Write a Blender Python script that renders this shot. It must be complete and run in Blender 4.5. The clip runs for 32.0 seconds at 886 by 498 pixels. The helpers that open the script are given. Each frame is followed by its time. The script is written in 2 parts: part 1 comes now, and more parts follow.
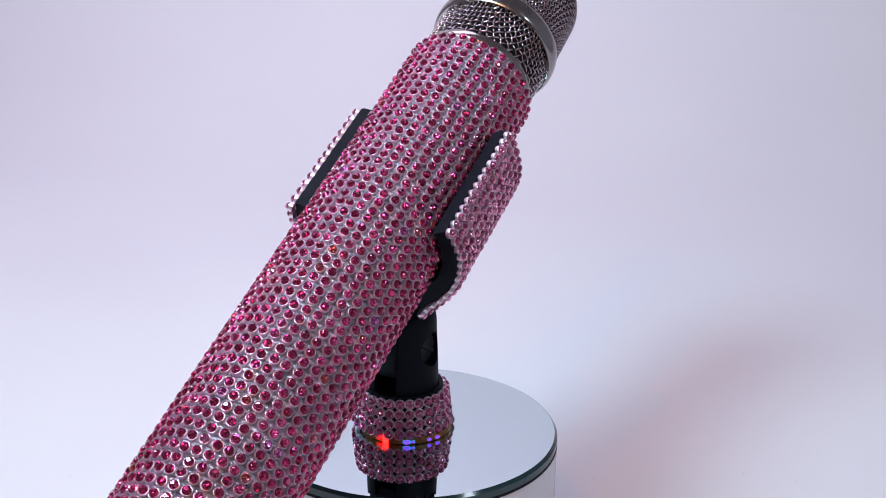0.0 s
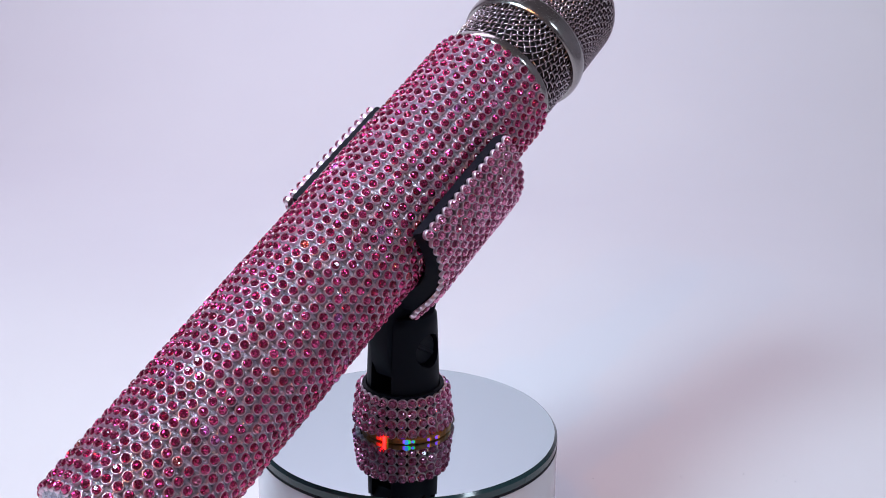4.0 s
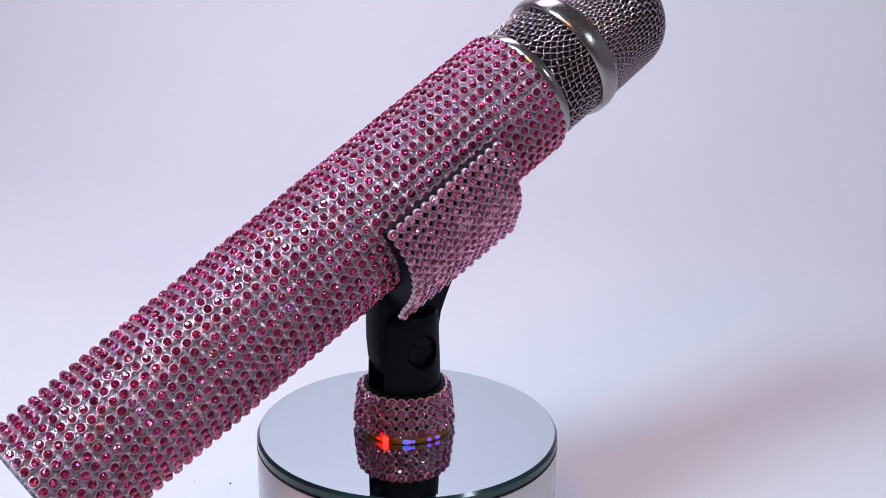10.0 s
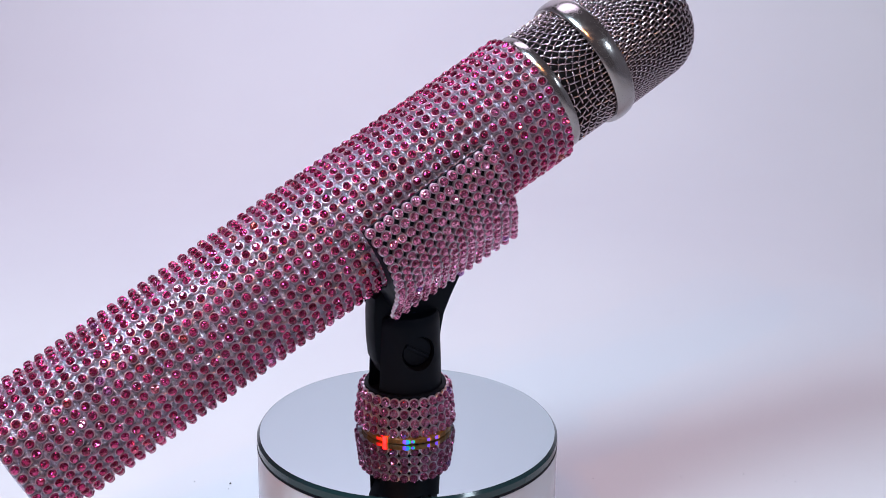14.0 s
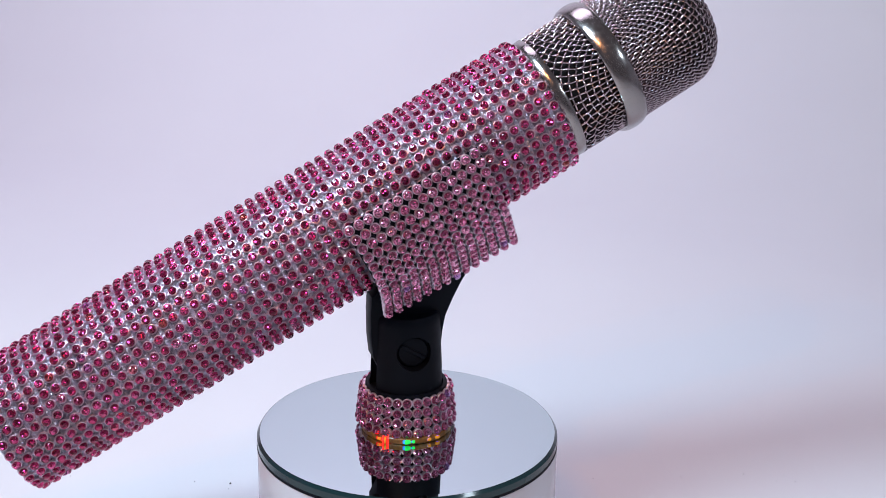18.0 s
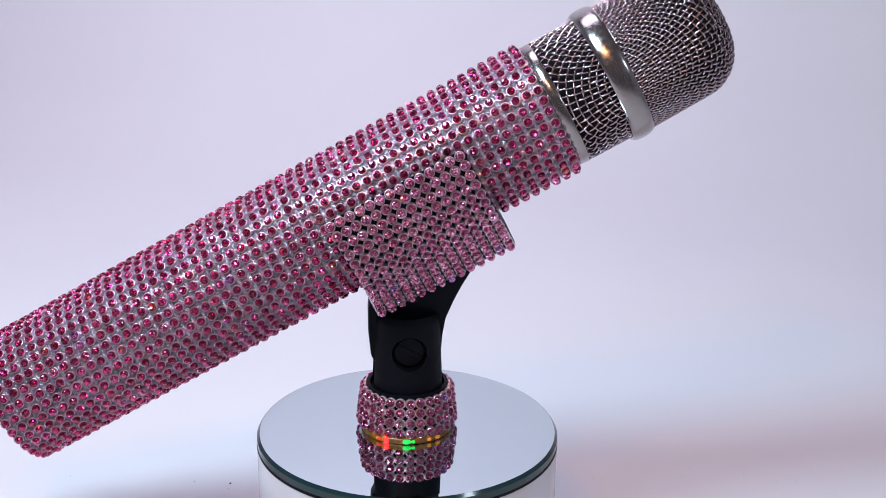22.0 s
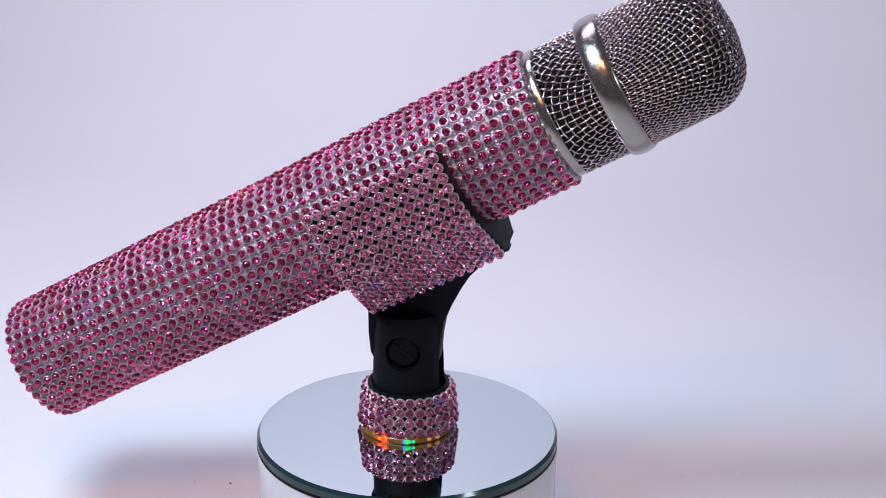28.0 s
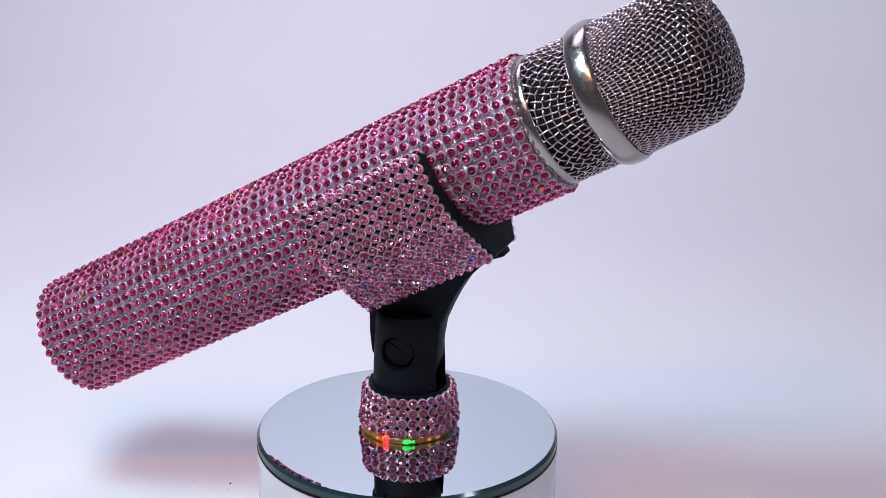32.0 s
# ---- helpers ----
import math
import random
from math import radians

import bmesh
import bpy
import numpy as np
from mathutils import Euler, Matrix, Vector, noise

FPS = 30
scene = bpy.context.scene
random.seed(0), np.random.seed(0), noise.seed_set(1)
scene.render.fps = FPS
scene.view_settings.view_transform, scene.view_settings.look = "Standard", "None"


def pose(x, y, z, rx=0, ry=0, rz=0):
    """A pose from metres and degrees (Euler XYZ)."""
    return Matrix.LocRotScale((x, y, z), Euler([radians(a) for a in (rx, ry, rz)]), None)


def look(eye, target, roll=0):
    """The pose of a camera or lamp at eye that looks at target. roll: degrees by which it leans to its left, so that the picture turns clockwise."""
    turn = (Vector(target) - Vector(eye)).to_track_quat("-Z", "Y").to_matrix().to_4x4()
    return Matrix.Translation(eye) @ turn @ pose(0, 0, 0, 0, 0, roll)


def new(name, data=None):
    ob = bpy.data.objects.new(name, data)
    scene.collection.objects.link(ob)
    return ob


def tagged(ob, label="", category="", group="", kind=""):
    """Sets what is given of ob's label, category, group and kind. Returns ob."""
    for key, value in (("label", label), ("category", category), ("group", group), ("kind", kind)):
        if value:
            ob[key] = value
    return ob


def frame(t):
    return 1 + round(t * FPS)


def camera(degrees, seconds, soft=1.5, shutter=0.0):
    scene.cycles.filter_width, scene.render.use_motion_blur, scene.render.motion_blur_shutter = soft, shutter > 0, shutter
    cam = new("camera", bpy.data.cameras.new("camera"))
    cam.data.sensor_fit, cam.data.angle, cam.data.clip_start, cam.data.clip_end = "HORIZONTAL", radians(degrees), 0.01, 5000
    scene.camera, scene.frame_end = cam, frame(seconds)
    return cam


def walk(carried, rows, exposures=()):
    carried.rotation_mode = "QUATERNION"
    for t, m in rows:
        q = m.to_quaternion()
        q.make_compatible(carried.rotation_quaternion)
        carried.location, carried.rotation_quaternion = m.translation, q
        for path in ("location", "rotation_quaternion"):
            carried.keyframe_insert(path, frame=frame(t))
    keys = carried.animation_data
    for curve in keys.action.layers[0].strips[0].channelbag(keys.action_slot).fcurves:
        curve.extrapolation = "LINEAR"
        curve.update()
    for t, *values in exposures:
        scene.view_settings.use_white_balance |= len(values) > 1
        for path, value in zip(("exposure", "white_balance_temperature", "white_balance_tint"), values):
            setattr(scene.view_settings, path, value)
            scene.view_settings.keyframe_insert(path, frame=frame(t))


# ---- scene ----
# A still camera before a slowly turning display stand.
cam = camera(36.57, 32.0, soft=0.6)
MIRROR = 0.045  # height of the turntable's mirror over the white sheet
EYE = Vector((0.0802, -0.4025, 0.1975 + MIRROR))
GAZE = pose(*EYE, 90 - 18.217, 0, 9.656) @ pose(0, 0, 0, 0, 0, 0.738)
walk(cam, [(0.0, GAZE), (32.0, GAZE)])


def turn(t):
    """The stand's turn about the upright axis in degrees, at a steady pace."""
    return 72.078 - 2.5813 * t


# ---------------------------------------------------------------- light
world = bpy.data.worlds.new("room_light")
scene.world = world
world.use_nodes = True
world.node_tree.nodes["Background"].inputs[0].default_value = (0.82, 0.76, 0.90, 1)
world.node_tree.nodes["Background"].inputs[1].default_value = 0.14
scene.view_settings.exposure = 0.0


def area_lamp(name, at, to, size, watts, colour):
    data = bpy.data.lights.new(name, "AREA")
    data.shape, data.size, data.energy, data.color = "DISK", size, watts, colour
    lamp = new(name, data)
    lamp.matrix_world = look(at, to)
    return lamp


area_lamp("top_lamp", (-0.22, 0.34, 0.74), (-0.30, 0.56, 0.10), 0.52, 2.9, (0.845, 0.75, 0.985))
area_lamp("key_lamp", (-0.165, -0.175, 0.48), (0.14, 0.22, 0.06), 0.16, 2.4, (0.62, 0.84, 1.0))
area_lamp("side_lamp", (0.53, -0.30, 0.53), (0.0, 0.05, 0.1), 0.09, 0.6, (0.72, 0.86, 1.0))
area_lamp("warm_lamp", (-0.095, -0.31, 0.48), (0.02, 0.05, 0.1), 0.014, 0.32, (1.0, 0.41, 0.14))
area_lamp("warm_lamp", (-0.02, -0.31, 0.47), (0.02, 0.05, 0.1), 0.014, 0.32, (1.0, 0.41, 0.14))


# ---------------------------------------------------------------- materials
def material(name, colour, rough=0.5, metal=0.0, coat=0.0, ior=1.5):
    m = bpy.data.materials.new(name)
    m.use_nodes = True
    b = m.node_tree.nodes["Principled BSDF"]
    b.inputs["Base Color"].default_value = (*colour, 1)
    b.inputs["Roughness"].default_value = rough
    b.inputs["Metallic"].default_value = metal
    b.inputs["IOR"].default_value = ior
    b.inputs["Coat Weight"].default_value = coat
    b.inputs["Coat Roughness"].default_value = 0.04
    return m


def node(m, kind, **inputs):
    n = m.node_tree.nodes.new(kind)
    for key, value in inputs.items():
        n.inputs[key.replace("_", " ")].default_value = value
    return n


def link(m, a, out, b, into):
    m.node_tree.links.new(a.outputs[out], b.inputs[into])


def ramp(m, stops):
    r = m.node_tree.nodes.new("ShaderNodeValToRGB")
    e = r.color_ramp.elements
    while len(e) < len(stops):
        e.new(0.5)
    for k, (at, colour) in zip(e, stops):
        k.position, k.color = at, (*colour, 1)
    return r


def bsdf(m):
    return m.node_tree.nodes["Principled BSDF"]


def grain(m, scale, strength, distance, detail=4.0):
    """Fine relief."""
    co = node(m, "ShaderNodeTexCoord")
    tex = node(m, "ShaderNodeTexNoise", Scale=scale, Detail=detail)
    bump = node(m, "ShaderNodeBump", Strength=strength, Distance=distance)
    link(m, co, "Object", tex, "Vector")
    link(m, tex, 0, bump, "Height")
    link(m, bump, 0, bsdf(m), "Normal")
    return tex


def vary(m, scale, low, high, socket="Base Color"):
    """Uneven colour (or gloss) by soft noise at the given scale."""
    co = node(m, "ShaderNodeTexCoord")
    tex = node(m, "ShaderNodeTexNoise", Scale=scale, Detail=5.0)
    r = ramp(m, [(0.3, low), (0.7, high)])
    link(m, co, "Object", tex, "Vector")
    link(m, tex, 0, r, 0)
    link(m, r, 0, bsdf(m), socket)


def crystal(name, single, stops):
    """Foil-backed pink crystal; each stone has a tone of its own."""
    m = material(name, stops[0][1], 0.10, 0.94, 0.8)
    pick = node(m, "ShaderNodeObjectInfo" if single else "ShaderNodeNewGeometry")
    r = ramp(m, stops)
    link(m, pick, "Random" if single else "Random Per Island", r, 0)
    link(m, r, 0, bsdf(m), "Base Color")
    # the foiled facets under the table throw the light about; the table itself stays flat
    co = node(m, "ShaderNodeTexCoord")
    cells = node(m, "ShaderNodeTexVoronoi", Scale=1500.0, Randomness=1.0)
    shift = node(m, "ShaderNodeVectorMath")
    shift.operation = "MULTIPLY_ADD"
    shift.inputs[1].default_value = (1.7, 1.7, 1.7)
    shift.inputs[2].default_value = (-0.85, -0.85, -0.85)
    geo = node(m, "ShaderNodeNewGeometry")
    add = node(m, "ShaderNodeVectorMath")
    unit = node(m, "ShaderNodeVectorMath")
    unit.operation = "NORMALIZE"
    link(m, co, "Object", cells, "Vector")
    link(m, cells, "Color", shift, 0)
    link(m, geo, "Normal", add, 0)
    link(m, shift, 0, add, 1)
    link(m, add, 0, unit, 0)
    link(m, unit, 0, bsdf(m), "Normal")
    return m


# the stops past 0.95 paint coloured glints into a few rose stones
DEEP = [(0.0, (0.36, 0.012, 0.082)), (0.5, (0.53, 0.026, 0.14)), (0.95, (0.70, 0.07, 0.25)), (0.965, (0.62, 0.10, 0.08)), (0.98, (0.72, 0.20, 0.36)), (1.0, (0.50, 0.12, 0.42))]
PALE = [(0.0, (0.54, 0.11, 0.24)), (0.5, (0.70, 0.19, 0.36)), (0.975, (0.86, 0.34, 0.53)), (1.0, (0.46, 0.20, 0.56))]
DEEP_STONE, DEEP_STONES = crystal("rose_crystal", True, DEEP), crystal("rose_crystals", False, DEEP)
PALE_STONE, PALE_STONES = crystal("pale_pink_crystal", True, PALE), crystal("pale_pink_crystals", False, PALE)
CUP = material("rosy_silver_cup", (0.74, 0.55, 0.67), 0.34, 1.0)
LINK = material("pale_silver_cup", (0.80, 0.66, 0.76), 0.38, 1.0)
SLEEVE = material("silver_sleeve", (0.40, 0.39, 0.48), 0.36, 0.9)
grain(SLEEVE, 650, 1.0, 0.0030, 2.0)
vary(SLEEVE, 420, (0.26, 0.25, 0.33), (0.78, 0.77, 0.90))
BANDING = material("grey_silver_banding", (0.30, 0.27, 0.33), 0.62, 0.75)
grain(BANDING, 900, 0.8, 0.0012, 2.0)
vary(BANDING, 420, (0.13, 0.11, 0.15), (0.46, 0.42, 0.50))
STEEL = material("satin_steel", (0.37, 0.34, 0.33), 0.26, 1.0)
vary(STEEL, 700, (0.13, 0.13, 0.13), (0.27, 0.27, 0.27), "Roughness")
grain(STEEL, 2600, 0.05, 0.0002, 3.0)
WIRE = material("steel_wire", (0.42, 0.345, 0.375), 0.25, 1.0)
FOAM = material("black_foam", (0.006, 0.005, 0.007), 0.9)
grain(FOAM, 1500, 0.6, 0.0003)
PLASTIC = material("black_plastic", (0.0045, 0.006, 0.011), 0.30, 0.0, 0.0, 1.36)
bsdf(PLASTIC).inputs["Specular IOR Level"].default_value = 0.17
grain(PLASTIC, 1400, 0.12, 0.0001)
vary(PLASTIC, 120, (0.46, 0.46, 0.46), (0.62, 0.62, 0.62), "Roughness")
MIRROR_GLASS = material("mirror", (0.63, 0.735, 0.76), 0.015, 1.0)
EDGE_GLASS = material("green_glass_edge", (0.010, 0.036, 0.041), 0.14, 0.0, 0.0)
DRUM = material("glossy_white_plastic", (0.68, 0.67, 0.72), 0.16, 0.0, 0.3)
AMBER_RING = material("amber_plastic", (0.34, 0.13, 0.015), 0.34, 0.0, 0.2)
# uneven amber; its lighter patches also paint in the ring's broken highlights
vary(AMBER_RING, 420, (0.08, 0.03, 0.005), (0.46, 0.19, 0.02))
PAPER = material("white_card", (0.80, 0.80, 0.82), 0.62)
grain(PAPER, 500, 0.06, 0.0003)
vary(PAPER, 5, (0.775, 0.77, 0.80), (0.81, 0.81, 0.825))
# grey of the unseen side panels, dim to hold down bounce and reflections
FELT = material("grey_felt", (0.36, 0.345, 0.37), 0.9)
grain(FELT, 300, 0.3, 0.001)
vary(FELT, 8, (0.33, 0.315, 0.34), (0.39, 0.375, 0.40))
SPECK = material("dark_grit", (0.03, 0.025, 0.03), 0.8)
CLEAR = material("clear_resin", (0.72, 0.62, 0.66), 0.08, 0.0, 0.5)
bsdf(CLEAR).inputs["Transmission Weight"].default_value = 0.7


def glowing(name, colour, strength):
    m = material(name, colour, 0.2)
    bsdf(m).inputs["Emission Color"].default_value = (*colour, 1)
    bsdf(m).inputs["Emission Strength"].default_value = strength
    return m


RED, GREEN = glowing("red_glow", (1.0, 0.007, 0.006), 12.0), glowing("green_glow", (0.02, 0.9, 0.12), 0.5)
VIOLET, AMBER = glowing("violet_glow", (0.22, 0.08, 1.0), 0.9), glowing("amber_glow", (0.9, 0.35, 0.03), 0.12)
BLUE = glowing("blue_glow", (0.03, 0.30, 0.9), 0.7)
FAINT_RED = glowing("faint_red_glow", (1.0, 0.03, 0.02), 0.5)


# ---------------------------------------------------------------- building helpers
def mesh_of(name, bm, *mats):
    data = bpy.data.meshes.new(name)
    bm.to_mesh(data)
    bm.free()
    for m in mats:
        data.materials.append(m)
    return data


def part(name, bm, mat, parent, label=""):
    ob = new(name, mesh_of(name, bm, mat))
    ob.parent = parent
    return tagged(ob, label)


def lathe(profile, steps=96, closed=False, m=None):
    """Turns a profile of (along, radius) about the x axis; closed joins its end to its start."""
    bm = bmesh.new()
    rings = []
    for a, r in profile:
        rings.append([bm.verts.new((a, r * math.cos(2 * math.pi * k / steps), r * math.sin(2 * math.pi * k / steps))) for k in range(steps)])
    pairs = list(zip(rings, rings[1:])) + ([(rings[-1], rings[0])] if closed else [])
    for p, q in pairs:
        for k in range(steps):
            f = bm.faces.new((p[k], p[(k + 1) % steps], q[(k + 1) % steps], q[k]))
            f.smooth = True
    if not closed:
        for ring in (rings[0], rings[-1]):
            bm.faces.new(ring)
    bmesh.ops.recalc_face_normals(bm, faces=bm.faces)
    if m:
        bm.transform(m)
    return bm


UPRIGHT = Matrix(((0, 1, 0, 0), (0, 0, 1, 0), (1, 0, 0, 0), (0, 0, 0, 1)))  # the lathe's axis becomes z


def crisp(ob, degrees=35):
    """Sharp edges where faces meet at a wide angle, smooth elsewhere."""
    data = ob.data
    bm = bmesh.new()
    bm.from_mesh(data)
    for e in bm.edges:
        e.smooth = len(e.link_faces) == 2 and e.calc_face_angle(0) < radians(degrees)
    for f in bm.faces:
        f.smooth = True
    bm.to_mesh(data)
    bm.free()
    return ob


def prism(outline, low, high, m=None, bevel=0.0, segments=2):
    """A flat outline in x and z, thick from y = low to y = high."""
    bm = bmesh.new()
    near = [bm.verts.new((x, low, z)) for x, z in outline]
    far = [bm.verts.new((x, high, z)) for x, z in outline]
    bm.faces.new(near)
    bm.faces.new(far)
    n = len(outline)
    for k in range(n):
        bm.faces.new((near[k], near[(k + 1) % n], far[(k + 1) % n], far[k]))
    bmesh.ops.recalc_face_normals(bm, faces=bm.faces)
    if bevel:
        rim = [e for e in bm.edges if abs(e.verts[0].co.y - e.verts[1].co.y) < 1e-7]
        bmesh.ops.bevel(bm, geom=rim, offset=bevel, segments=segments, affect="EDGES", profile=0.5)
    if m:
        bm.transform(m)
    return bm


def stone_geometry(sides=12):
    """A round cut crystal in its low cup: z points outwards. Returns points, faces and the material of each face."""
    cup = ((0.00158, -0.0006), (0.00166, 0.00010), (0.00167, 0.00050), (0.00162, 0.00074), (0.00146, 0.00082), (0.00131, 0.00066))
    cut = ((0.00134, 0.00064), (0.00131, 0.00118), (0.00105, 0.00172), (0.00064, 0.00202))
    pts, faces, mats = [], [], []

    def ring(r, z, off):
        pts.extend((r * math.cos(2 * math.pi * (j + off) / sides), r * math.sin(2 * math.pi * (j + off) / sides), z) for j in range(sides))

    for r, z in cup:
        ring(r, z, 0.0)
    for k, (r, z) in enumerate(cut):
        ring(r, z, 0.5 * (k % 2))
    for i in range(len(cup) - 1):
        for j in range(sides):
            n = (j + 1) % sides
            faces.append((i * sides + j, i * sides + n, (i + 1) * sides + n, (i + 1) * sides + j)), mats.append(0)
    for k in range(len(cut) - 1):
        low, high = (len(cup) + k) * sides, (len(cup) + k + 1) * sides
        for j in range(sides):
            n = (j + 1) % sides
            faces += [(low + j, low + n, high + j), (low + n, high + n, high + j)] if k % 2 == 0 else [(low + j, high + n, high + j), (low + j, low + n, high + n)]
            mats += [1, 1]
    top = (len(cup) + len(cut) - 1) * sides
    faces.append(tuple(range(top, top + sides))), mats.append(1)
    return np.array(pts), faces, mats


STONE = stone_geometry()
STONE_MESH = {}


def stone_mesh(mat):
    if mat.name not in STONE_MESH:
        data = bpy.data.meshes.new("stone")
        data.from_pydata(STONE[0].tolist(), [], STONE[1])
        data.materials.append(LINK if mat == PALE_STONE else CUP)
        data.materials.append(mat)
        data.polygons.foreach_set("material_index", STONE[2])
        data.polygons.foreach_set("use_smooth", [k == 0 for k in STONE[2]])
        STONE_MESH[mat.name] = data
    return STONE_MESH[mat.name]


def seat_on(point, outwards, along):
    """The pose of a stone on a surface, turned and tilted a little by chance."""
    z = Vector(outwards).normalized()
    x = (Vector(along) - z * z.dot(Vector(along))).normalized()
    m = Matrix((x, z.cross(x), z)).transposed().to_4x4()
    m.translation = point
    wobble = pose(0, 0, random.uniform(-1, 1) * 0.00008, random.gauss(0, 4.0), random.gauss(0, 4.0), random.uniform(0, 360))
    return m @ wobble


def set_stones(seats, mat, parent):
    """One object a stone."""
    for m in seats:
        ob = new("stone", stone_mesh(mat))
        ob.parent = parent
        ob.matrix_basis = m


def joined_stones(seats, mat, parent, label):
    """Many stones in one mesh."""
    pts, faces, mats = STONE
    allp = np.vstack([pts @ np.array(m.to_3x3()).T + np.array(m.translation) for m in seats])
    n = len(pts)
    data = bpy.data.meshes.new("stone_cover")
    data.from_pydata(allp.tolist(), [], [tuple(v + n * k for v in f) for k in range(len(seats)) for f in faces])
    data.materials.append(CUP)
    data.materials.append(mat)
    data.polygons.foreach_set("material_index", mats * len(seats))
    data.polygons.foreach_set("use_smooth", [k == 0 for k in mats] * len(seats))
    ob = new("stone_cover", data)
    ob.parent = parent
    return tagged(ob, label, kind="stuff")


def wires(name, lines, radius, mat, parent, label="", sides=5):
    """Round wires along the given lines of points, in one mesh."""
    pts, faces = [], []
    for line in lines:
        p = np.array(line)
        if len(p) < 3:
            continue
        t = np.gradient(p, axis=0)
        t /= np.linalg.norm(t, axis=1)[:, None]
        a = np.cross(t, np.array([0.3, 0.5, 0.81]))
        a /= np.linalg.norm(a, axis=1)[:, None]
        b = np.cross(t, a)
        start = len(pts)
        for k in range(len(p)):
            for j in range(sides):
                w = 2 * math.pi * j / sides
                pts.append(p[k] + radius * (math.cos(w) * a[k] + math.sin(w) * b[k]))
        for k in range(len(p) - 1):
            for j in range(sides):
                n = (j + 1) % sides
                faces.append((start + k * sides + j, start + k * sides + n, start + (k + 1) * sides + n, start + (k + 1) * sides + j))
    data = bpy.data.meshes.new(name)
    data.from_pydata([tuple(v) for v in pts], [], faces)
    data.materials.append(mat)
    data.polygons.foreach_set("use_smooth", [True] * len(faces))
    ob = new(name, data)
    ob.parent = parent
    return tagged(ob, label, kind="stuff")


# ---------------------------------------------------------------- the setting
def backdrop():
    """A white card that lies flat and curves up into a wall behind, thick enough to be real."""
    near, bend, radius, top = -0.45, 0.42, 0.28, 0.76
    line = [(near, 0.0)] + [(near + (bend - near) * k / 12, 0.0) for k in range(1, 13)]
    line += [(bend + radius * math.sin(a), radius - radius * math.cos(a)) for a in [math.pi / 2 * k / 24 for k in range(1, 25)]]
    line += [(bend + radius, radius + (top - radius) * k / 6) for k in range(1, 7)]
    thick = 0.004
    back = [(near, -thick), (bend, -thick)]
    back += [(bend + (radius + thick) * math.sin(a), radius - (radius + thick) * math.cos(a)) for a in [math.pi / 2 * k / 24 for k in range(1, 25)]]
    back += [(bend + radius + thick, top)]
    outline = line + back[::-1]
    bm = bmesh.new()
    rows = [[bm.verts.new((x, y, z)) for y, z in outline] for x in (-0.80, 0.65)]
    n = len(outline)
    for k in range(n):
        bm.faces.new((rows[0][k], rows[1][k], rows[1][(k + 1) % n], rows[0][(k + 1) % n]))
    bmesh.ops.recalc_face_normals(bm, faces=bm.faces)
    ob = crisp(new("backdrop", mesh_of("backdrop", bm, PAPER)))
    tagged(ob, "seamless white card sweep under and behind the turntable", "backdrop", kind="structure")


backdrop()


def side_panel(name, low, high, label):
    """A plain grey panel out of view, added to close the side and dim reflections."""
    bm = bmesh.new()
    low, high = Vector(low), Vector(high)
    bmesh.ops.create_cube(bm, size=1.0, matrix=Matrix.Translation((low + high) / 2) @ Matrix.Diagonal((*(high - low), 1)))
    tagged(new(name, mesh_of(name, bm, FELT)), label, "wall", kind="structure")


side_panel("wall_west", (-0.804, -0.44, 0.001), (-0.80, 0.70, 0.76), "unseen plain grey side panel added beside the card")
side_panel("wall_east", (0.65, -0.44, 0.001), (0.654, 0.70, 0.76), "unseen plain grey side panel added beside the card")


def table():
    """The plain table under the card."""
    bm = bmesh.new()
    bmesh.ops.create_cube(bm, size=1.0, matrix=Matrix.Translation((0, -0.1, -0.029)) @ Matrix.Diagonal((3.0, 2.4, 0.04, 1)))
    ob = new("ground", mesh_of("ground", bm, PAPER))
    tagged(ob, "plain pale table top under the white card", "table", kind="structure")


table()


def grit():
    """Dark crumbs scattered on the card beside the turntable."""
    bm = bmesh.new()
    spots = ((-0.1343, 0.0230, 4), (-0.0868, 0.0279, 6), (-0.0731, 0.0288, 11), (-0.0726, 0.0248, 5), (0.1176, 0.0744, 5), (0.1330, 0.0760, 5),
             (0.1299, 0.0712, 4), (0.1369, 0.0722, 4), (0.0938, 0.0673, 5), (0.0608, 0.0599, 4))
    for x, y, size in spots:
        r = size * 0.00005
        m = pose(x, y, r * 0.5, random.uniform(0, 90), 0, random.uniform(0, 180)) @ Matrix.Diagonal((1, 0.7, 0.6, 1))
        bmesh.ops.create_icosphere(bm, subdivisions=1, radius=r, matrix=m)
    ob = new("grit", mesh_of("grit", bm, SPECK))
    tagged(ob, "tiny dark crumbs lying on the white card", "crumbs", kind="stuff")


grit()


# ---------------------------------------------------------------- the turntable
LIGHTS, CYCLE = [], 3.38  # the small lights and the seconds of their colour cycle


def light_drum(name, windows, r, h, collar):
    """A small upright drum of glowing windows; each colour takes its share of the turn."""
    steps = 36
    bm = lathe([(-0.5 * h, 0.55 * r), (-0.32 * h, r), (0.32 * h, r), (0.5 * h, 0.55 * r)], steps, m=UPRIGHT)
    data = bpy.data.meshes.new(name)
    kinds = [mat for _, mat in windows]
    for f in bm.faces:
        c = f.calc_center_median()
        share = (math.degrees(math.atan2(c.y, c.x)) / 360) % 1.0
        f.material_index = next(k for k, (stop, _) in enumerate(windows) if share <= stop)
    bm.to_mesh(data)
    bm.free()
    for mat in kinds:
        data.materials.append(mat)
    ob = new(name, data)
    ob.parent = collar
    return tagged(ob, "small cycling light or the imitated glow beside one")


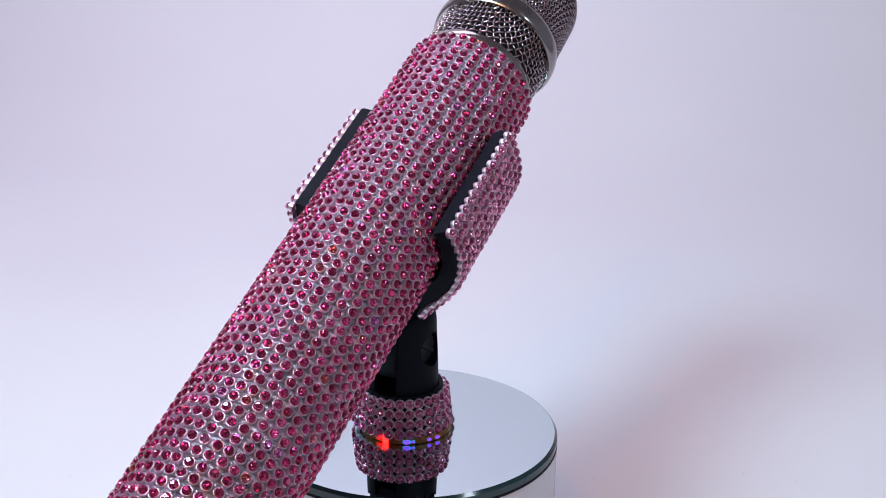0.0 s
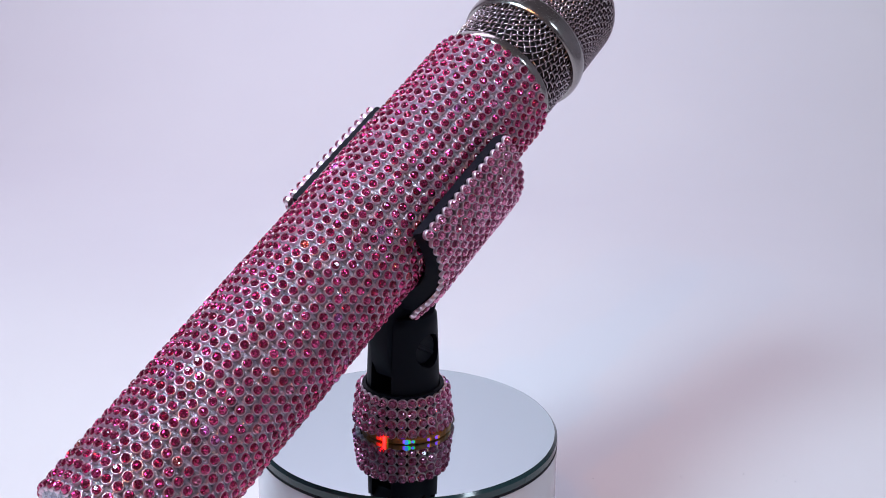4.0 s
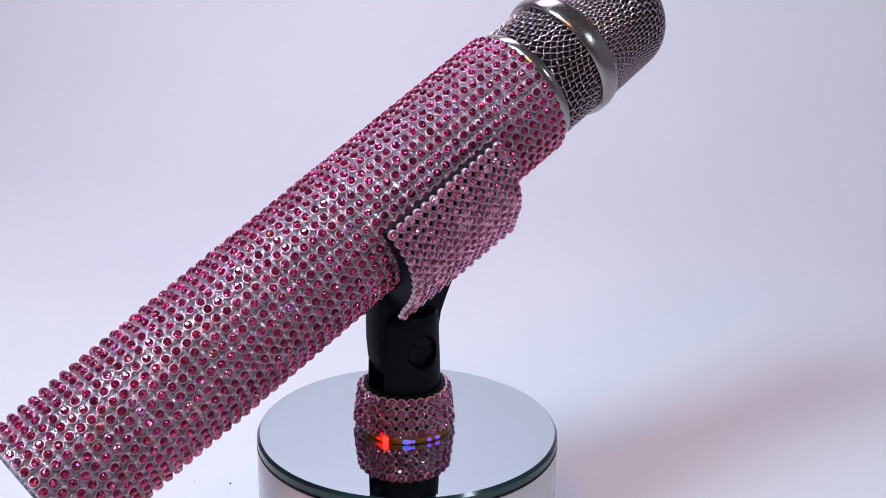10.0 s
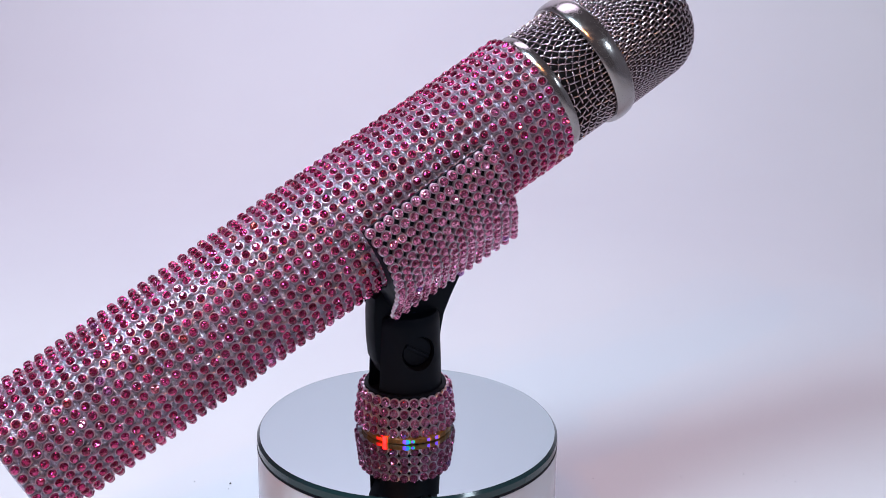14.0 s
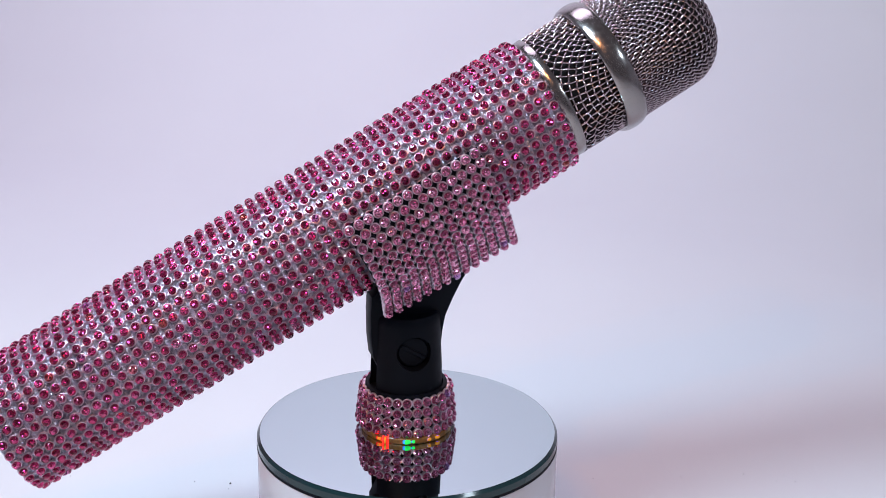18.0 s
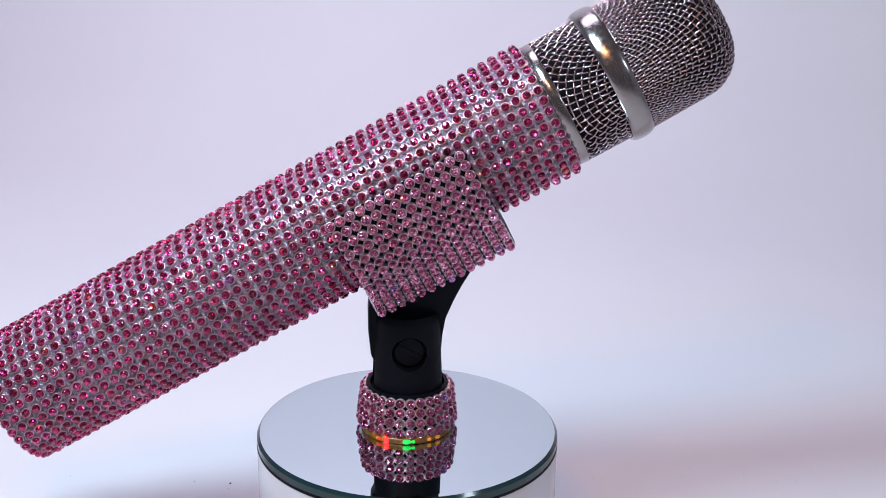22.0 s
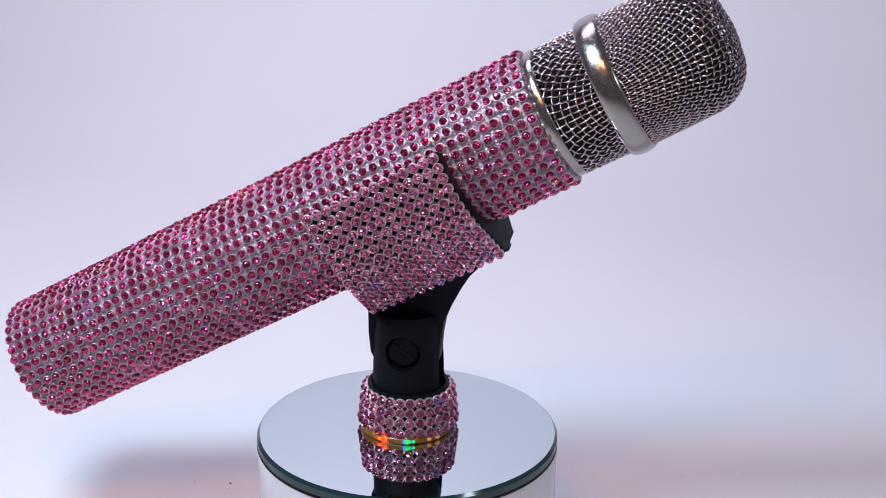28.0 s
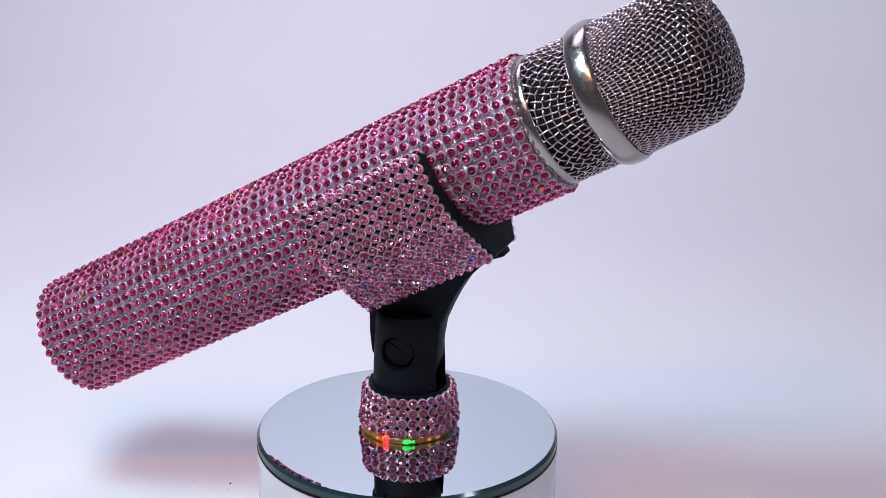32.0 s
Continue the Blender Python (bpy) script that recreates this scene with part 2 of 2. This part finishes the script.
def turntable():
    base = new("turntable")
    base.matrix_world = pose(0, 0, 0)
    centre = Matrix.Translation((0.0006, -0.0010, 0))
    tagged(base, "round white motorised turntable and its mirror top under a microphone stand", "turntable")
    top, r = MIRROR, 0.0502
    drum = part("drum", lathe([(0.0, 0.0492), (0.0015, 0.0502), (top - 0.0046, 0.0502), (top - 0.0041, 0.0499)], 160, m=centre @ UPRIGHT), DRUM, base, "glossy white drum")
    crisp(drum)
    bm = lathe([(top - 0.0035, r - 0.0002), (top - 0.0033, r), (top - 0.0011, r), (top - 0.00006, r - 0.0008), (top - 0.0004, r - 0.0013)], 200, m=centre @ UPRIGHT)
    data = mesh_of("mirror_plate", bm, EDGE_GLASS)
    plate = new("mirror_plate", data)
    plate.parent = base
    tagged(plate, "round mirror glass with a green edge")
    crisp(plate)
    crisp(part("backing", lathe([(top - 0.0042, r - 0.001), (top - 0.0042, r + 0.0001), (top - 0.0034, r + 0.0001), (top - 0.0034, r - 0.001)], 200, True, centre @ UPRIGHT), PLASTIC, plate, "black backing edge"))
    face = part("mirror_face", lathe([(top - 0.0004, r - 0.0014), (top - 0.00005, r - 0.0009), (top, r - 0.0024), (top + 0.00001, 0.002)], 200, m=centre @ UPRIGHT), MIRROR_GLASS, plate, "round mirror with a bevelled rim")
    crisp(face, 1)
    collar = part("collar", lathe([(top + 0.0001, 0.0149), (top + 0.0004, 0.0152), (top + 0.0018, 0.0152), (top + 0.0021, 0.0149)], 34, m=UPRIGHT), AMBER_RING, base, "amber ring with small coloured lights")
    crisp(collar, 5)
    right, ahead = Vector((0.9807, 0.1953, 0)), Vector((-0.1953, 0.9807, 0))
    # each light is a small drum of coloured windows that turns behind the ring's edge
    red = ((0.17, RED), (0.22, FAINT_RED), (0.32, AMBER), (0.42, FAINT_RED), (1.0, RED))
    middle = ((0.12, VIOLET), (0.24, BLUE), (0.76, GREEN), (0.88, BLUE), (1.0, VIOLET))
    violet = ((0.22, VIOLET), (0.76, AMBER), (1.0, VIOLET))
    # no light of its own: a dim drum imitating the red light's spill
    red_halo = ((0.20, FAINT_RED), (0.40, AMBER), (1.0, FAINT_RED))
    for name, windows, side, r, h in (("red_light", red, -0.0067, 0.0011, 0.0024), ("red_light", red_halo, -0.0088, 0.0011, 0.0010), ("green_light", middle, 0.0001, 0.0014, 0.0015),
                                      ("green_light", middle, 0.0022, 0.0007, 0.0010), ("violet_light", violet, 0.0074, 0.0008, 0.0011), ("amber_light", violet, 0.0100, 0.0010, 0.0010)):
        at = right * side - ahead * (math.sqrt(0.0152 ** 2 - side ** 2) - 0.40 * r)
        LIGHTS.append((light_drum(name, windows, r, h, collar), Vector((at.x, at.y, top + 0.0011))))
    bm = bmesh.new()
    at = right * 0.0150 + ahead * 0.001
    bmesh.ops.create_uvsphere(bm, u_segments=20, v_segments=12, radius=0.0017, matrix=Matrix.Translation((at.x, at.y, top + 0.0016)) @ Matrix.Diagonal((0.75, 0.75, 1, 1)))
    for f in bm.faces:
        f.smooth = True
    part("lens", bm, CLEAR, collar, "small clear lens bead")
    return base


turntable()

# ---------------------------------------------------------------- the microphone and its clip
TILT, SIZE = 28.95, 1.02
CLIP_AXIS = pose(0, -0.0011, 0.0850, 0, -TILT, 0) @ Matrix.Scale(SIZE, 4)  # x runs along the clip's hollow
AXIS = pose(0, 0, 0, 0, 0, 0.61) @ pose(0.0013, 0.0003, 0.0845, 0, -28.70, 0) @ Matrix.Scale(SIZE, 4)  # x runs along the microphone to its head
BODY_R, HEAD_END, TAIL_END, PITCH = 0.0191, 0.0486, -0.1442, 0.00357
TAPER = 0.0010  # the body widens a little towards the head


def cup_links(rings, count, sleeve):
    """Short silver bars that join the cups of one ring to those of the next."""
    pts, faces = [], []
    for i in range(1, rings):
        for j in range(count):
            w = 2 * math.pi * (j + 0.014 * (i - 0.5)) / count
            n = Vector((0, math.cos(w), math.sin(w)))
            m = Matrix((Vector((1, 0, 0)), n.cross(Vector((1, 0, 0))), n)).transposed().to_4x4()
            m.translation = Vector((TAIL_END + PITCH * i, 0, 0)) + n * (BODY_R + TAPER * i / rings)
            m = AXIS @ m @ pose(0, 0, 0, random.gauss(0, 4), random.gauss(0, 4), 0)
            start = len(pts)
            for long, half, z in ((0.00086, 0.00024, -0.0003), (0.00086, 0.00020, 0.00028), (0.00080, 0.00011, 0.00040)):
                pts += [tuple(m @ Vector((long * a, half * b, z))) for a, b in ((1, 1), (-1, 1), (-1, -1), (1, -1))]
            for k in (0, 4):
                faces += [(start + k + a, start + k + (a + 1) % 4, start + k + 4 + (a + 1) % 4, start + k + 4 + a) for a in range(4)]
            faces.append((start + 8, start + 9, start + 10, start + 11))
    data = bpy.data.meshes.new("cup_linkage")
    data.from_pydata(pts, [], faces)
    data.materials.append(CUP)
    ob = new("cup_linkage", data)
    ob.parent = sleeve
    tagged(ob, "short silver bars between the rings of stones", kind="stuff")


def banding(rings, sleeve):
    """Raised strips, one under each ring of stones."""
    steps, pts, faces = 96, [], []
    for i in range(rings):
        mid, base = TAIL_END + PITCH * (i + 0.5), BODY_R + TAPER * (i + 0.5) / rings
        start = len(pts)
        for a, r in ((-0.00118, -0.0002), (-0.00112, 0.00034), (-0.0008, 0.00050), (0.0008, 0.00050), (0.00112, 0.00034), (0.00118, -0.0002)):
            pts += [tuple(AXIS @ Vector((mid + a, (base + r) * math.cos(2 * math.pi * k / steps), (base + r) * math.sin(2 * math.pi * k / steps)))) for k in range(steps)]
        faces += [(start + q * steps + k, start + q * steps + (k + 1) % steps, start + (q + 1) * steps + (k + 1) % steps, start + (q + 1) * steps + k) for q in range(5) for k in range(steps)]
    data = bpy.data.meshes.new("banding")
    data.from_pydata(pts, [], faces)
    data.materials.append(BANDING)
    data.polygons.foreach_set("use_smooth", [True] * len(faces))
    ob = new("banding", data)
    ob.parent = sleeve
    tagged(ob, "grey silver strips under the rings of stones", kind="stuff")


def microphone():
    mic = new("microphone")
    tagged(mic, "handheld microphone covered in rose crystals with steel mesh head", "microphone")
    sleeve = part("sleeve", lathe([(TAIL_END + 0.004, 0.0165), (TAIL_END, BODY_R - 0.0012), (TAIL_END + 0.0006, BODY_R), (HEAD_END - 0.0006, BODY_R + TAPER), (HEAD_END, BODY_R - 0.0003)], 128, m=AXIS), SLEEVE, mic, "silver backing between the stones")
    crisp(sleeve)
    # stones in rings round the body
    count, rings = 36, round((HEAD_END - TAIL_END) / PITCH)
    single, many = [], []
    for i in range(rings):
        s = TAIL_END + PITCH * (i + 0.5)
        for j in range(count):
            w = 2 * math.pi * (j + 0.014 * i) / count + random.gauss(0, 0.005)
            n = Vector((0, math.cos(w), math.sin(w)))
            p = Vector((s + random.gauss(0, 0.00005), 0, 0)) + n * (BODY_R + 0.00035 + TAPER * (s - TAIL_END) / (HEAD_END - TAIL_END))
            m = AXIS @ seat_on(p, n, (1, 0, 0)) @ Matrix.Scale(0.95, 4)
            front = math.cos(w) < 0.25
            (single if -0.100 < s < -0.0455 and front and len(single) < 300 else many).append(m)
    banding(rings, sleeve)
    cup_links(rings, count, sleeve)
    joined_stones(many, DEEP_STONES, sleeve, "rings of rose crystals in silver cups")
    set_stones(single, DEEP_STONE, sleeve)
    # head
    part("flange", lathe([(0.0481, 0.0180), (0.0481, 0.0197), (0.0485, 0.0202), (0.0514, 0.0204), (0.0520, 0.0200), (0.0520, 0.0180)], 128, m=AXIS), STEEL, mic, "satin steel ring")
    crisp(mic.children[-1])
    band = [(0.0663, 0.0195), (0.0663, 0.0212)] + [(0.0699 + 0.0036 * math.sin(a), 0.0210 + 0.0011 * math.cos(a)) for a in [radians(-80 + 16 * k) for k in range(11)]] + [(0.0735, 0.0212), (0.0735, 0.0195)]
    crisp(part("band", lathe(band, 160, m=AXIS), STEEL, mic, "satin steel band round the grille"), 50)
    part("foam", lathe([(0.050, 0.0178), (0.0655, 0.0186), (0.095, 0.0186), (0.1005, 0.0165), (0.1025, 0.012)], 64, m=AXIS), FOAM, mic, "black foam behind the grille")
    ax = np.array(AXIS)

    def place(s, w, r):
        p = np.array([s, r * math.cos(w), r * math.sin(w), 1.0])
        return (ax @ p)[:3]

    # lower grille: slanting woven strip
    lines = []
    g, r0, lo, hi, hole = 0.00236, 0.0198, 0.0516, 0.0668, 0.0190
    far = hole + hi - lo
    for across in (False, True):
        k = int(far / g)
        for i in range(-k, k + 1):
            c = (i + 0.5) * g
            half, gap = math.sqrt(max(far * far - c * c, 0)), math.sqrt(max(hole * hole - c * c, 0))
            for start, stop in ((-half, -gap), (gap, half)) if gap > 0 else ((-half, half),):
                steps = max(int((stop - start) / (g / 4)), 2)
                line = []
                for q in range(steps + 1):
                    v = start + (stop - start) * q / steps
                    wave = 0.00031 * math.cos(math.pi * (v / g - 0.5 + i)) * (1 if across else -1)
                    x, y = (v, c) if across else (c, v)
                    line.append(place(lo + math.hypot(x, y) - hole, math.atan2(y, x), r0 + wave))
                lines.append(line)
    wires("lower_grille", lines, 0.00034, WIRE, mic, "woven steel wire mesh")
    # upper grille: a square weave drawn over the domed end
    end, corner, side, foot = 0.1064, 0.0130, 0.0199, 0.0731
    flat = side - corner

    def drawn(x, y, lift):
        rho, w = math.hypot(x, y), math.atan2(y, x)
        bend = corner * math.pi / 2
        if rho < flat:
            s, r, nx, nr = end + 0.0008 * (1 - (rho / flat) ** 2), rho, 1.0, 0.0
        elif rho < flat + bend:
            a = (rho - flat) / corner
            s, r, nx, nr = end - corner + corner * math.cos(a), flat + corner * math.sin(a), math.cos(a), math.sin(a)
        else:
            s, r, nx, nr = end - corner - (rho - flat - bend), side + 0.0004 * min(1.0, (rho - flat - bend) / 0.02), 0.0, 1.0
        return place(s + nx * lift, w, r + nr * lift)

    far = flat + corner * math.pi / 2 + (end - corner - foot)
    g = 0.00205
    lines = []
    for across in (False, True):
        k = int(far / g)
        for i in range(-k, k + 1):
            c = (i + 0.5) * g
            half = math.sqrt(max(far * far - c * c, 0))
            steps = max(int(2 * half / (g / 4)), 2)
            line = []
            for q in range(steps + 1):
                v = -half + 2 * half * q / steps
                wave = 0.00034 * math.cos(math.pi * (v / g - 0.5 + i)) * (1 if across else -1)
                line.append(drawn(v, c, wave) if across else drawn(c, v, wave))
            lines.append(line)
    wires("upper_grille", lines, 0.00034, WIRE, mic, "domed woven steel wire mesh")
    return mic


MICROPHONE = microphone()


def clip_path(k, s, way):
    """One side of the clip's section at s along the microphone, from the wing's tip (k = 0) down to the neck (k = 1): y, z and the way outwards."""
    r, first, last = CLIP_R, radians(17 if way < 0 else 20.5), radians(-46)
    arc = r * (first - last)
    y0, z0 = (r + 0.0008) * math.cos(last), (r + 0.0008) * math.sin(last)
    y1, z1 = 0.0093 + 0.0014 * s / 0.024, -0.0317
    d = math.hypot(y1 - y0, z1 - z0)
    u = k * (arc + d)
    if u < arc:
        a = first - u / r
        r += 0.0008 * (u / arc) ** 1.5
        return r * math.cos(a) * way, r * math.sin(a), math.cos(a) * way, math.sin(a)
    k = (u - arc) / d
    return (y0 + (y1 - y0) * k) * way, z0 + (z1 - z0) * k, (z0 - z1) / d * way, (y1 - y0) / d


def clip_low(k):
    """Where the stones end towards the tail: hollow at the side, drawn out at the neck."""
    return -0.0261 + (0.0010 * math.sin(math.pi * k / 0.6) if k < 0.6 else -0.0024 * (k - 0.6) / 0.4)


CLIP_R = 0.0277
CLIP_LOW, CLIP_HIGH = -0.0252, 0.0203


ASIDE = Matrix.Translation((0, 0.0018, 0))  # the neck sits a little off the axis
POST = Matrix.Translation((0.0003, 0.0018, 0))


def holder():
    stand = new("microphone_stand")
    tagged(stand, "black plastic microphone clip and post dressed in pale pink crystals", "microphone stand")
    # clip shell: a U-shaped section drawn out along the microphone
    bm = bmesh.new()
    sections = []
    ends = ((CLIP_LOW, 0.0006), (CLIP_LOW + 0.0006, 0.0), (-0.012, 0.0), (0.0, 0.0), (0.012, 0.0), (CLIP_HIGH - 0.0006, 0.0), (CLIP_HIGH, 0.0006))
    for s, shrink in ends:
        near = [clip_path(k / 24, s, -1) for k in range(25)]
        far = [clip_path(k / 24, s, 1) for k in range(24, -1, -1)]
        outer = [(y - ny * (shrink + 0.0007), z - nz * (shrink + 0.0007)) for y, z, ny, nz in near + far]
        inner = [((0.0219 + shrink) * math.cos(a), (0.0219 + shrink) * math.sin(a)) for a in [radians(23 - (198 + 21) * k / 48) for k in range(49)]]
        sections.append([bm.verts.new((s, y, z)) for y, z in outer + inner])
    n = len(sections[0])
    for p, q in zip(sections, sections[1:]):
        for k in range(n):
            bm.faces.new((p[k], p[(k + 1) % n], q[(k + 1) % n], q[k]))
    # the two end faces, in strips from the outer line to the inner
    for ring in (sections[0], sections[-1]):
        outer, inner = ring[:50], list(reversed(ring[50:]))
        for k in range(48):
            bm.faces.new((outer[k], outer[k + 1], inner[k + 1], inner[k]))
        bm.faces.new((outer[48], outer[49], inner[48]))
    bmesh.ops.recalc_face_normals(bm, faces=bm.faces)
    bm.transform(CLIP_AXIS)
    shell = part("clip", bm, PLASTIC, stand, "black plastic clip")
    crisp(shell)
    cols, single = 14, []
    for way, rows in ((-1, 14), (1, 15)):
        for i in range(rows):
            for j in range(cols):
                low = clip_low((i + 0.5) / rows) - (0.0018 if way > 0 else 0.0)
                s = low + (CLIP_HIGH - low) * (j + 0.5) / cols
                y, z, ny, nz = clip_path((i + 0.45) / rows, s, way)
                n = Vector((0, ny, nz))
                single.append(CLIP_AXIS @ seat_on(Vector((s, y, z)) - n * 0.0003, n, (1, 0, 0)) @ Matrix.Scale(0.98, 4))
    set_stones(single, PALE_STONE, shell)
    # neck: a flat arm that widens into the clip
    neck = [(-0.0122, 0.056), (-0.0126, 0.050), (-0.0125, 0.041), (-0.0118, 0.034), (-0.009, 0.028), (0.0, 0.024), (0.009, 0.027), (0.0110, 0.033), (0.0116, 0.041),
            (0.0126, 0.047), (0.0150, 0.053), (0.0177, 0.0587), (0.0206, 0.0638), (0.0247, 0.0684), (0.0281, 0.0717), (0.0330, 0.0738), (0.030, 0.080), (0.0, 0.0640), (-0.008, 0.0600)]
    crisp(part("neck", prism(neck, -0.0040, 0.0040, ASIDE @ Matrix.Translation((0, 0, 0.0294)) @ Matrix.Diagonal((1.005, 1, 0.958, 1)) @ Matrix.Translation((0, 0, -0.0372)), 0.0008), PLASTIC, stand, "black plastic neck"))
    # post: two cheeks with a slot between, on a round foot
    for way in (-1, 1):
        bm = bmesh.new()
        rings = []
        for z, r in ((0.0107, 0.0122), (0.0225, 0.0119), (0.0378, 0.01126), (0.0400, 0.01105), (0.0411, 0.01025)):
            half = math.acos(0.0043 / r)
            ring = [(r * math.sin(-half + 2 * half * k / 32), way * r * math.cos(-half + 2 * half * k / 32)) for k in range(33)]
            rings.append([bm.verts.new((x, y, z)) for x, y in ring])
        for p, q in zip(rings, rings[1:]):
            for k in range(33):
                bm.faces.new((p[k], p[(k + 1) % 33], q[(k + 1) % 33], q[k]))
        bm.faces.new(rings[0])
        bm.faces.new(rings[-1])
        bmesh.ops.recalc_face_normals(bm, faces=bm.faces)
        bm.transform(POST)
        cheek = new("cheek", mesh_of("cheek", bm, PLASTIC))
        cutter = new("cutter", mesh_of("cutter", lathe([(0.0078, 0.0056), (0.02, 0.0058)], 40, m=POST @ Matrix.Translation((0, 0, 0.0294)) @ pose(0, 0, 0, 0, 0, 90 * way) @ Matrix.Scale(SIZE, 4))))
        cut = cheek.modifiers.new("hole", "BOOLEAN")
        cut.object, cut.operation, cut.solver = cutter, "DIFFERENCE", "EXACT"
        bpy.context.view_layer.update()
        done = bpy.data.meshes.new_from_object(cheek.evaluated_get(bpy.context.evaluated_depsgraph_get()))
        bpy.data.objects.remove(cheek)
        bpy.data.objects.remove(cutter)
        cheek = new("cheek", done)
        cheek.parent = stand
        tagged(cheek, "black plastic cheek of the post")
        crisp(cheek)
        # slotted screw sunk in the hole
        at = POST @ Matrix.Translation((0, 0, 0.0294)) @ pose(0, 0, 0, 0, 0, 90 * way) @ Matrix.Scale(SIZE, 4)
        bm = lathe([(0.0070, 0.0050), (0.0086, 0.0050), (0.0090, 0.0046)], 40, m=at)
        screw = part("screw", bm, PLASTIC, cheek, "slotted black screw")
        crisp(screw)
        bm = bmesh.new()
        bmesh.ops.create_cube(bm, size=1.0, matrix=at @ pose(0.0091, 0, 0, 32 * way, 0, 0) @ Matrix.Diagonal((0.0008, 0.0092, 0.0014, 1)))
        bmesh.ops.bevel(bm, geom=bm.edges[:], offset=0.0002, segments=1, affect="EDGES")
        part("screw_bar", bm, PLASTIC, cheek)
    crisp(part("foot", lathe([(0.0006, 0.0117), (0.0012, 0.0123), (0.0135, 0.0122), (0.0140, 0.0117)], 96, m=POST @ UPRIGHT), PLASTIC, stand, "round black plastic foot"))
    cuff = part("cuff", lathe([(0.0022, 0.0124), (0.0022, 0.0149), (0.0156, 0.0136), (0.0156, 0.0124)], 96, True, POST @ UPRIGHT), PLASTIC, stand, "cuff of pale pink crystals")
    crisp(cuff)
    single = []
    for i in range(4):
        for j in range(28):
            w = 2 * math.pi * (j + 0.01 * i) / 28
            n = Vector((math.cos(w), math.sin(w), 0))
            single.append(seat_on(n * (0.0150 - 0.0004 * i) + Vector((0.0003, 0.0018, 0.0014 + 0.0034 * (i + 0.5))), n + Vector((0, 0, 0.13)), (0, 0, 1)) @ Matrix.Scale(1.06, 4))
    set_stones(single, PALE_STONE, cuff)
    return stand


STAND = holder()


def motions():
    """The stand and the microphone turn together."""
    times = [2.0 * k for k in range(17)]
    walk(STAND, [(t, pose(0, 0, MIRROR, 0, 0, turn(t))) for t in times])
    walk(MICROPHONE, [(t, pose(0, 0, MIRROR, 0, 0, turn(t))) for t in times])
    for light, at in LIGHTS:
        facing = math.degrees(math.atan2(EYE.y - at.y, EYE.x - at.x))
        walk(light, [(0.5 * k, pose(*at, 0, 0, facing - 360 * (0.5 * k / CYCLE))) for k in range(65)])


motions()
